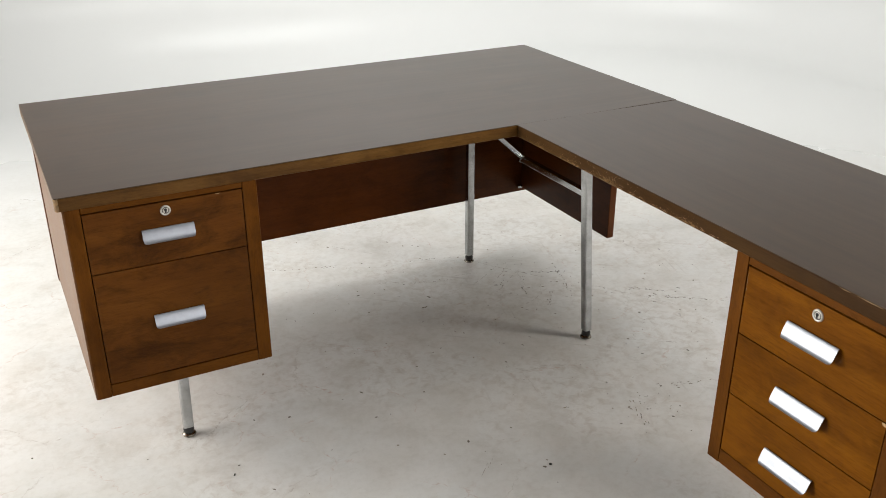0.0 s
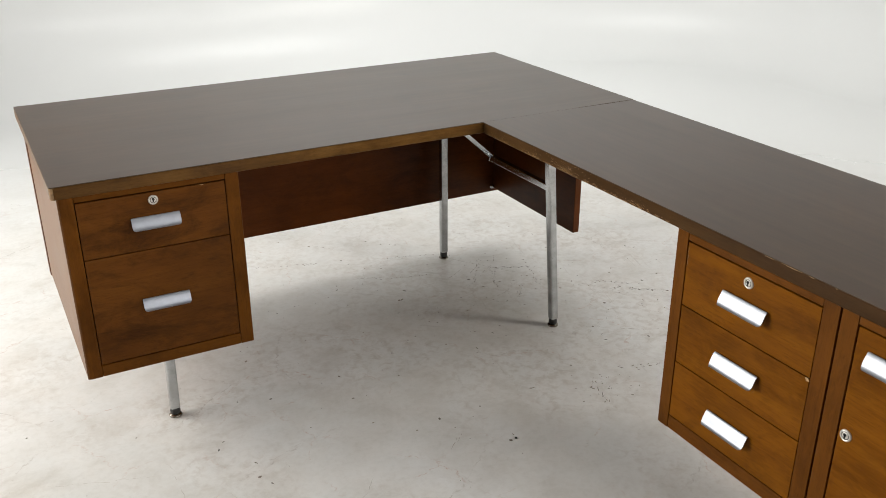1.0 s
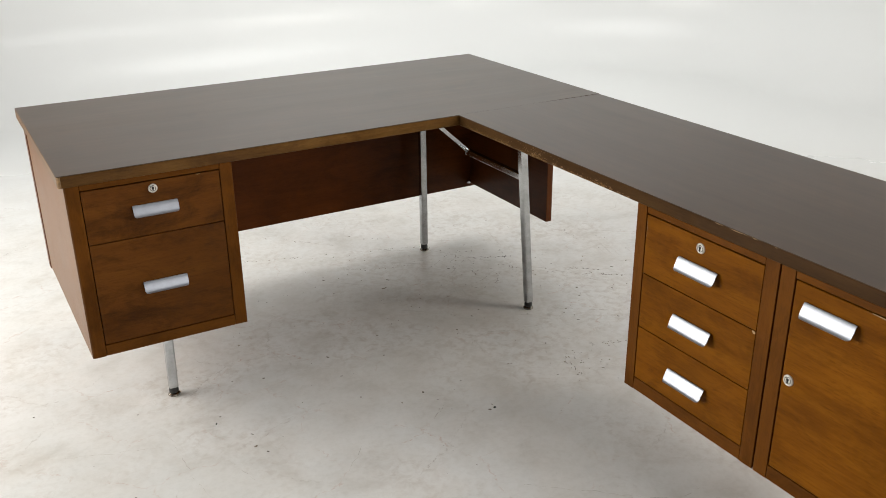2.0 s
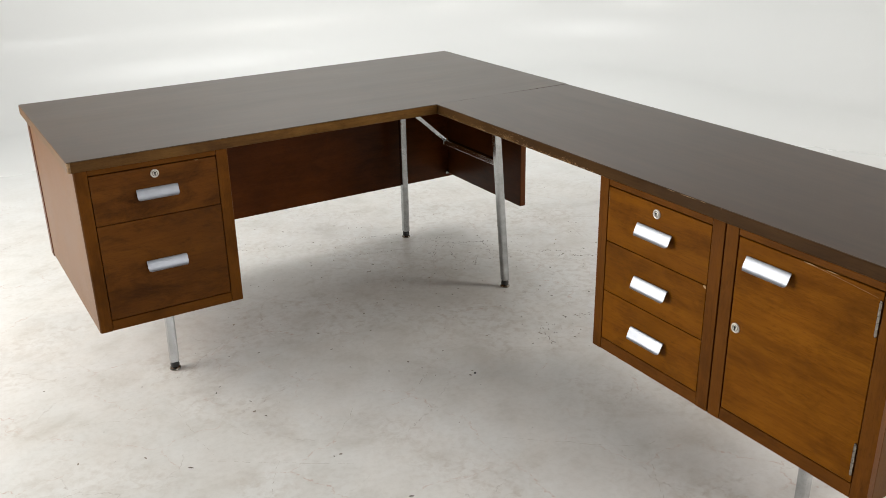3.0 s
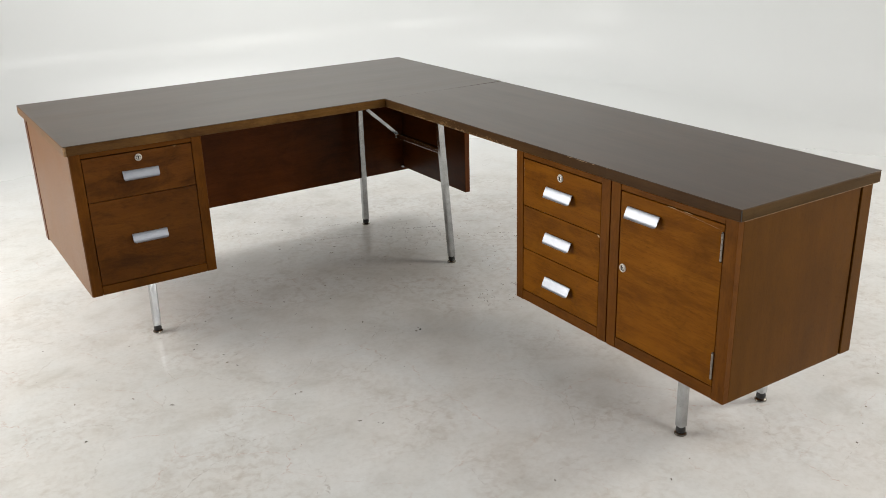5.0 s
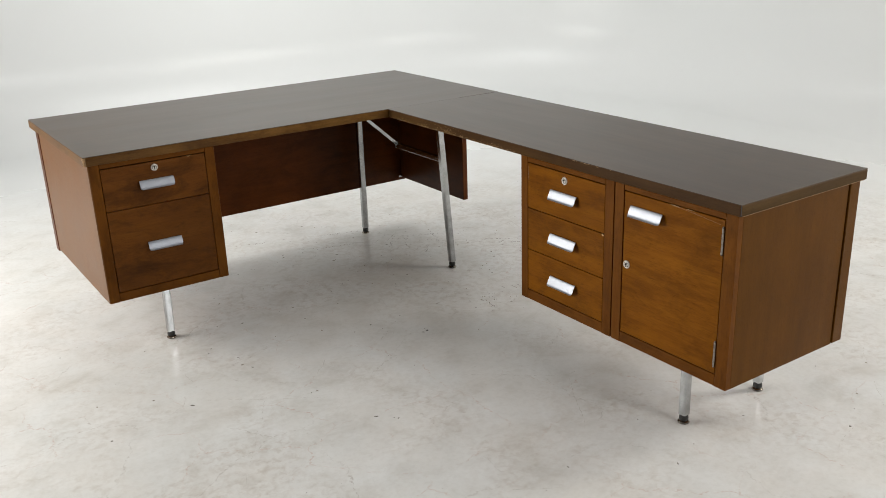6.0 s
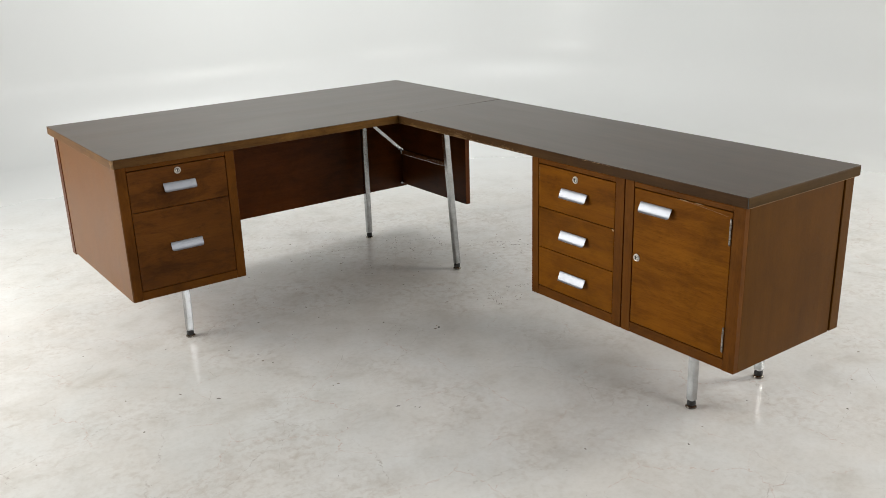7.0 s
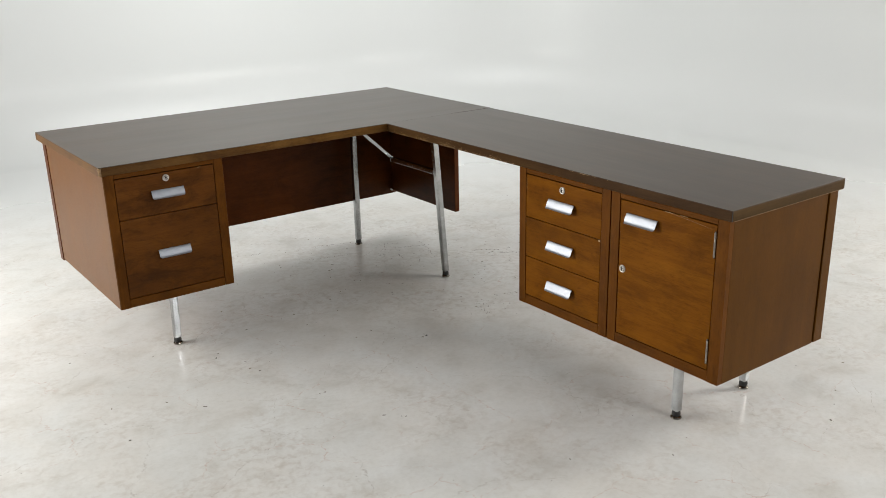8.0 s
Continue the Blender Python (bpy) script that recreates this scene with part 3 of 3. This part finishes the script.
SEAM = [(RX1 - 0.0004, -0.0046), (0.42, -0.0030), (0.33, -0.0008), (0.29, 0.0006), (RX0 + 0.0004, 0.0006)]
part("laminate_sheet", seamed_slab(RX0 + 0.0004, RX1 - 0.0004, RY0 + 0.0004, SEAM, TOP - SHEET, TOP - 0.0001), LAMINATE["y"], wing, "dark grey-brown satin laminate sheet")
part("core_board", seamed_slab(RX0 + 0.019, RX1 - 0.019, RY0 + 0.019, [(RX1 - 0.019, -0.0046), (RX0 + 0.019, -0.0016)], UNDER + 0.002, TOP - SHEET - 0.0004), WOOD["y"], wing)
part("edge_band", boxed(RX0, RX0 + 0.018, RY0 + 0.0022, -0.0012, UNDER, TOP - SHEET - 0.0004, 0.0015), WORN, wing, "scratched and chipped walnut edge band")
grain_box("edge_band", wing, RX1 - 0.018, RX1, RY0 + 0.019, -0.0045, UNDER, TOP - SHEET - 0.0004, "y", "rubbed walnut edge band", 0.0015, EDGE)
grain_box("edge_band", wing, RX0 + 0.0022, RX1, RY0, RY0 + 0.018, UNDER, TOP - SHEET - 0.0004, "x", "dark walnut edge band", 0.0015, DARK_EDGE)
part("mitre_joint", boxed(RX0 + 0.0004, RX0 + 0.0021, RY0 + 0.0004, RY0 + 0.0021, UNDER + 0.001, TOP - SHEET - 0.001), BLACK, wing, "dark open joint at the top's corner")
part("rub_line", boxed(RX0 + 0.010, RX1 - 0.010, RY0 - 0.0003, RY0 + 0.001, UNDER - 0.0002, UNDER + 0.0009), RUBBED, wing, "rubbed pale lower arris")

QX0, QX1 = 0.004, 0.4730


def case_unit(y0, y1, f0, f1):
    """A cabinet carcase under the return from y0 (far) to y1 (near), its frame open from f0 to f1."""
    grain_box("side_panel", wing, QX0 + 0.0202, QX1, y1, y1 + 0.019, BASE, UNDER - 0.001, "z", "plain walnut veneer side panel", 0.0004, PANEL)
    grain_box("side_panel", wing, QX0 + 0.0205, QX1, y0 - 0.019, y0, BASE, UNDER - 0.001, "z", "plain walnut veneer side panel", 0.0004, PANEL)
    grain_box("bottom_panel", wing, QX0 + 0.0202, QX1, y1 + 0.0195, y0 - 0.0195, BASE + 0.002, BASE + 0.020, "y")
    part("inner_case", boxed(QX0 + 0.0225, QX1 - 0.002, y1 + 0.0205, y0 - 0.0205, BASE + 0.021, UNDER - 0.004), SHADOW_GAP, wing, "case inside, coloured as shade behind the gaps")
    grain_box("stile", wing, QX0, QX0 + 0.020, f0, y0, BASE, UNDER - 0.001, "z", "walnut frame stile", 0.0006, FRAME)
    grain_box("stile", wing, QX0, QX0 + 0.020, y1, f1, BASE, UNDER - 0.001, "z", "walnut frame stile", 0.0006, FRAME)
    grain_box("rail", wing, QX0 + 0.0006, QX0 + 0.020, f1 + 0.0003, f0 - 0.0003, FZ1, UNDER - 0.001, "y", "walnut frame rail", 0.0015, FRAME)
    grain_box("rail", wing, QX0 + 0.0006, QX0 + 0.020, f1 + 0.0003, f0 - 0.0003, BASE, FZ0 + 0.002, "y", "walnut frame rail", 0.0015, FRAME)


QUARTER = radians(-90)
case_unit(-0.817, -1.2398, -0.849, -1.204)
case_unit(-1.2440, -1.676, -1.279, -1.638)
drawer_front(wing, QX0 + 0.001, -1.204, -0.849, 0.534, FZ1, QUARTER, 0.660, 0.607)
drawer_front(wing, QX0 + 0.001, -1.204, -0.849, 0.391, 0.534, QUARTER, False, 0.461)
drawer_front(wing, QX0 + 0.001, -1.204, -0.849, FZ0 + 0.002, 0.391, QUARTER, False, 0.316)

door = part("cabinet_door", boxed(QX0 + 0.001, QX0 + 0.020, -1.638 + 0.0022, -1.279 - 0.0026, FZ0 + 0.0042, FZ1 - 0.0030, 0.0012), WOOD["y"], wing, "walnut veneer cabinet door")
put_pull(door, (QX0 + 0.001, -1.371, 0.635), QUARTER)
put_lock(door, (QX0 + 0.001, -1.299, 0.466), QUARTER)


def hinge(z0, z1):
    """A knuckled barrel with ball tips."""
    bm = bmesh.new()
    step = (z1 - z0 - 0.008) / 5
    for i in range(5):
        low = z0 + 0.004 + i * step
        tube(bm, (0.0, 0.0, low + 0.0004), (0.0, 0.0, low + step - 0.0004), 0.0036, sides=14)
    lathe(bm, (0, 0, z0), [(0.0012, 0.0), (0.0030, 0.002), (0.0026, 0.0042)], 12)
    lathe(bm, (0, 0, z1), [(0.0026, -0.0042), (0.0030, -0.002), (0.0012, 0.0)], 12)
    box(bm, 0.0005, 0.0020, -0.0024, 0.0024, z0 + 0.004, z1 - 0.004)
    bmesh.ops.translate(bm, verts=bm.verts, vec=(QX0 - 0.0018, -1.6335, 0))
    part("hinge", bm, TARNISH, door, "tarnished steel butt hinge", True)


hinge(0.588, 0.668)
hinge(0.267, 0.346)

# strip added behind the cases, carrying the gap's shade as colour
grain_box("spacer", wing, QX1 + 0.0005, 0.4755, -1.664, -0.83, BASE + 0.01, UNDER - 0.002, "z", "recessed strip coloured as the shadow of the gap", 0.0, {"z": SHADOW_GAP})
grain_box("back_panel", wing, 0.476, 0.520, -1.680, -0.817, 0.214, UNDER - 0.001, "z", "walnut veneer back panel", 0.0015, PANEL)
add_leg(wing, (0.079, -1.481), (0.079, -1.481), BASE + 0.004)
add_leg(wing, (0.412, -1.487), (0.412, -1.487), BASE + 0.004)

# ---- scratches and chips in the woodwork ----
rng = random.Random(3)


def sliver(points, normal, width):
    """A thin scratch along a few points, raised a hair above the face it lies in."""
    bm = bmesh.new()
    normal = Vector(normal)
    last = None
    for i, p in enumerate(points):
        p = Vector(p) + normal * 0.0002
        run = Vector(points[min(i + 1, len(points) - 1)]) - Vector(points[max(i - 1, 0)])
        side = normal.cross(run).normalized() * width * (0.5 if 0 < i < len(points) - 1 else 0.12)
        pair = [bm.verts.new(p + side), bm.verts.new(p - side)]
        if last:
            bm.faces.new((last[0], last[1], pair[1], pair[0]))
        last = pair
    return bm


FRONT_X = QX0 + 0.001
part("scratch", sliver([(FRONT_X, -1.440, 0.6835), (FRONT_X, -1.49, 0.6825), (FRONT_X, -1.513, 0.680), (FRONT_X, -1.555, 0.6765), (FRONT_X, -1.60, 0.672), (FRONT_X, -1.627, 0.669)], (-1, 0, 0), 0.0008), RUBBED, door, "pale curved scratch")
part("scratch", sliver([(FRONT_X, -1.452, 0.6845), (FRONT_X, -1.468, 0.6842), (FRONT_X, -1.482, 0.6838)], (-1, 0, 0), 0.0018), RAW, door, "pale chipped veneer edge")
part("scratch", sliver([(FRONT_X, -1.505, 0.6845), (FRONT_X, -1.520, 0.6843), (FRONT_X, -1.535, 0.6840)], (-1, 0, 0), 0.0018), RAW, door, "pale chipped veneer edge")
part("chip", sliver([(FRONT_X, -1.1925, 0.5325), (FRONT_X, -1.197, 0.530), (FRONT_X, -1.2015, 0.5275)], (-1, 0, 0), 0.0075), RAW, wing, "pale chip at the drawer corner")
for y, z, w in ((-0.8528, 0.668, 0.0014), (-0.8526, 0.651, 0.0018), (-0.8530, 0.636, 0.0012)):
    part("chip", sliver([(FRONT_X, y, z + 0.007), (FRONT_X, y - 0.0015, z), (FRONT_X, y + 0.0002, z - 0.008)], (-1, 0, 0), w), RUBBED, wing, "worn veneer edge")
part("chip", sliver([(-0.817, PY0 + 0.001, 0.6835), (-0.811, PY0 + 0.001, 0.6820), (-0.805, PY0 + 0.001, 0.6838)], (0, -1, 0), 0.0024), RAW, desk, "pale chip at the drawer's top edge")
part("chip", sliver([(X0 - 0.0002, 0.010, 0.732), (X0 - 0.0002, 0.011, 0.727), (X0 - 0.0002, 0.010, 0.722)], (-1, 0, 0), 0.0040), RAW, desk, "pale chip at the top's corner")


def edge_scratches():
    """Fine crossing scratches in the worn stretch of the return's front edge."""
    bm = bmesh.new()
    for i in range(64):
        y, z = -rng.choice((rng.uniform(0.26, 0.52), rng.gauss(0.40, 0.05))), rng.uniform(0.708, 0.732)
        angle, size = rng.choice((rng.gauss(0.6, 0.3), rng.gauss(-0.5, 0.4))), rng.uniform(0.003, 0.013)
        dy, dz = size * math.cos(angle) / 2, size * math.sin(angle) / 2
        dz = max(-0.004, min(0.004, dz))
        w = rng.uniform(0.0003, 0.0006)
        x = RX0 - 0.0002
        vs = [bm.verts.new(p) for p in ((x, y - dy, z - dz), (x, y, z - w), (x, y + dy, z + dz), (x, y, z + w))]
        bm.faces.new(vs)
    for i in range(90):
        y, z = -rng.uniform(0.22, 0.79), 0.7066 + abs(rng.gauss(0.0, 0.0035))
        size, w, lean = rng.uniform(0.004, 0.018), rng.uniform(0.0004, 0.0011), rng.uniform(-0.0006, 0.0006)
        vs = [bm.verts.new(p) for p in ((x, y - size / 2, z - lean), (x, y + size * 0.1, z - w), (x, y + size / 2, z + lean), (x, y - size * 0.1, z + w))]
        bm.faces.new(vs)
    return bm


tagged(part("scratches", edge_scratches(), RUBBED, wing, "fine pale scratches in the edge band"), kind="stuff")
for y0, y1 in ((-1.06, -1.085), (-1.10, -1.15), (-1.165, -1.18), (-1.225, -1.23)):
    part("chip", sliver([(RX0 - 0.0001, y0, 0.7345), (RX0 - 0.0001, (y0 + y1) / 2, 0.7340), (RX0 - 0.0001, y1, 0.7345)], (-1, 0, 0), 0.0011), RAW, wing, "pale chipped edge")

# ---- marks on the floor ----
CRACKS = [
    (-1.31, -0.08, -1.01, -0.19), (-1.01, -0.19, -0.99, -0.45), (-0.91, -0.31, -0.87, -0.45), (-1.01, -0.47, -0.69, -0.69),
    (-0.84, -0.55, -1.10, -0.99), (-0.57, -0.44, -0.65, -0.53), (-0.31, -0.79, 0.01, -1.05), (0.01, -1.05, -0.16, -1.32),
    (0.01, -1.05, 0.08, -1.04), (1.03, -1.42, 0.85, -1.59), (0.75, -1.67, 0.62, -1.79), (0.72, -1.76, 0.58, -1.86),
    (0.44, -1.80, 0.30, -1.84), (-0.54, -1.44, -0.43, -1.51), (0.51, 0.49, 0.40, 0.46), (0.41, 0.45, 0.27, 0.26),
]
SCUFFS = [
    (0.32, 0.32, 0.23, 0.28), (0.12, 0.47, 0.31, 0.59), (0.22, 0.47, 0.33, 0.56), (-0.22, 1.07, -0.06, 0.89),
    (-0.01, 0.79, 0.23, 0.67), (0.23, 0.67, 0.45, 0.36), (0.38, -0.05, 0.55, -0.17), (0.52, 0.29, 0.69, 0.04),
    (0.73, 0.09, 0.86, -0.02), (-1.24, 2.15, -1.11, 2.03), (-1.30, 1.47, -1.16, 1.56), (-0.30, -0.39, -0.34, -0.43),
    (-0.28, -0.38, -0.31, -0.41), (0.19, 0.40, 0.36, 0.52), (0.05, 0.60, 0.22, 0.56), (-0.16, 0.66, -0.02, 0.61),
]


def ribbon(a, b, width, wander, rng):
    """A jagged hairline flake of paint edge, lying on the floor, broken here and there."""
    a, b = Vector((*a, 0)), Vector((*b, 0))
    along = (b - a).normalized()
    side = Vector((-along.y, along.x, 0))
    count = max(5, int((b - a).length / 0.011))
    bm = bmesh.new()
    drift, last = 0.0, None
    for i in range(count + 1):
        drift = 0.82 * drift + rng.uniform(-wander, wander) * 0.75
        ease = math.sin(math.pi * i / count) ** 0.5 if 0 < i < count else 0.0
        c = a.lerp(b, i / count) + side * drift * ease
        w = width * rng.uniform(0.35, 1.0) * (0.3 + 0.7 * ease)
        pair = [bm.verts.new(c + side * w / 2 + Vector((0, 0, 0.0006))), bm.verts.new(c - side * w / 2 + Vector((0, 0, 0.0006)))]
        if last and rng.random() > 0.34:
            bm.faces.new((last[0], last[1], pair[1], pair[0]))
        last = pair
    return bm


rng = random.Random(7)
for x0, y0, x1, y1 in CRACKS:
    part("crack", ribbon((x0, y0), (x1, y1), 0.0017, 0.005, rng), CRACK, floor, "hairline crack in the floor paint")
for x0, y0, x1, y1 in SCUFFS:
    part("scuff", ribbon((x0, y0), (x1, y1), 0.0024, 0.003, rng), SCUFF, floor, "faint grey scuff on the floor paint")

CHIPS_A = [
    (-0.23, 0.63), (-0.24, 0.60), (-0.49, 0.53), (-0.42, 0.55), (-0.19, 1.02), (-0.13, 0.83), (0.03, 0.96), (0.07, 0.90), (0.12, 0.87),
    (-0.03, 0.48), (-0.08, 0.42), (-0.07, 0.42), (-0.04, 0.21), (-0.18, 0.15), (-0.26, 0.10), (-0.01, 0.00), (0.22, 0.45), (0.29, 0.39),
    (0.74, 0.28), (0.71, 0.25), (0.67, 0.14), (0.86, 0.16), (0.80, 0.03), (0.72, -0.01), (0.65, -0.01), (0.54, 0.06), (0.40, -0.06),
    (0.52, -0.20), (0.20, -0.34), (0.17, -0.37), (0.30, -0.42), (0.25, -0.45), (0.21, -0.36), (0.21, -0.39), (0.17, -0.36), (0.01, -0.28), (0.19, -0.23),
]
CHIPS_B = [
    (-0.46, 0.05), (-0.30, -0.03), (-0.68, 0.27), (-0.47, -0.08), (-0.63, -0.16), (-0.18, -0.47), (-0.16, -0.45), (-0.38, -0.31), (-0.17, -0.29),
    (-0.30, -0.29), (-0.52, 0.04), (-0.68, 0.03), (-0.77, 0.06), (-0.86, -0.11), (-0.81, -0.24), (-0.47, -0.22), (-1.15, -0.36), (-1.06, 0.02),
    (-1.06, -0.47), (-0.70, -0.63), (-0.72, -0.63), (-0.63, -0.89), (-0.58, -0.94), (-0.59, -0.93), (-0.88, -0.14), (-0.82, -0.30), (-0.80, -0.34),
    (0.01, -1.58), (0.84, -1.59), (-0.10, -1.62), (-0.35, -1.45), (0.54, -1.74), (0.44, -1.79), (0.63, -1.69), (-1.31, -0.29), (-1.32, 0.16), (-1.33, -0.53),
]


TRAILS = [
    (0.36, 0.62, 0.22, 0.42), (0.42, 0.60, 0.28, 0.38), (0.34, 0.50, 0.52, 0.42), (0.50, 0.52, 0.42, 0.28),
    (0.24, 0.70, 0.02, 0.78), (0.62, 0.16, 0.80, 0.02), (0.60, 0.24, 0.74, 0.12), (0.38, 0.34, 0.30, 0.24),
    (-0.10, 0.62, 0.10, 0.56), (-0.44, 0.92, -0.20, 0.84), (0.28, -0.30, 0.46, -0.36), (0.20, -0.32, 0.16, -0.46),
]


def chip_places(rng):
    """Known chips, then a fine scatter that is thickest in the open knee space."""
    for x, y in CHIPS_A + CHIPS_B:
        yield x, y, rng.uniform(0.0035, 0.0075)
    for i in range(120):
        yield rng.gauss(0.05, 0.45), rng.gauss(0.35, 0.45), 0.0011 + 0.0034 * rng.random() ** 2.5
    for i in range(22):
        yield rng.gauss(0.20, 0.06), rng.gauss(-0.37, 0.05), rng.uniform(0.0012, 0.0034)
    for i in range(80):
        yield rng.gauss(0.45, 0.25), rng.gauss(0.25, 0.28), -rng.uniform(0.0012, 0.0024)
    for x0, y0, x1, y1 in TRAILS:
        for i in range(15):
            k = rng.random() ** 0.8
            yield x0 + (x1 - x0) * k + rng.gauss(0, 0.004), y0 + (y1 - y0) * k + rng.gauss(0, 0.004), (rng.uniform(0.0013, 0.0028), math.atan2(y1 - y0, x1 - x0))
    for i in range(130):
        yield rng.uniform(-1.9, 1.6), rng.uniform(-2.0, 2.4), rng.uniform(0.0010, 0.0028)


def scatter_chips():
    verts, faces = [], []
    rng = random.Random(21)
    for x, y, size in chip_places(rng):
        turn, stretch, count = rng.uniform(0, math.pi), rng.uniform(1.0, 2.6), rng.randint(5, 7)
        if isinstance(size, tuple):
            size, turn = size[0], size[1] + rng.gauss(0, 0.25)
            stretch = rng.uniform(2.0, 5.0)
        elif size < 0:
            size, stretch = -size, rng.uniform(3.0, 7.0)
        elif x > 0.0 and y > -0.1 and rng.random() < 0.6:
            turn = rng.gauss(-0.9, 0.3)
        start = len(verts)
        for z, k in ((0.0003, 1.0), (0.0011, 0.8)):
            for i in range(count):
                a = 2 * math.pi * i / count
                r = size * 0.5 * k * (0.7 + 0.5 * ((i * 37 + start) % 10) / 10)
                u, v = r * stretch * math.cos(a), r * math.sin(a)
                verts.append((x + u * math.cos(turn) - v * math.sin(turn), y + u * math.sin(turn) + v * math.cos(turn), z))
        faces.append([start + count + i for i in range(count)])
        for i in range(count):
            j = (i + 1) % count
            faces.append([start + i, start + j, start + count + j, start + count + i])
    data = bpy.data.meshes.new("floor_chips")
    data.from_pydata(verts, [], faces)
    data.materials.append(CHIP)
    tagged(new("floor_chips", data), "dark paint chips and specks scattered on the floor", "debris", kind="stuff")


scatter_chips()
part("pebble", lathe(bmesh.new(), (-0.163, -0.470, 0.0003), [(0.0025, 0.0), (0.0042, 0.0015), (0.0034, 0.0035), (0.001, 0.0045)], 9), BLACK)
tagged(bpy.data.objects["pebble"], "small black crumb lying on the floor", "debris")
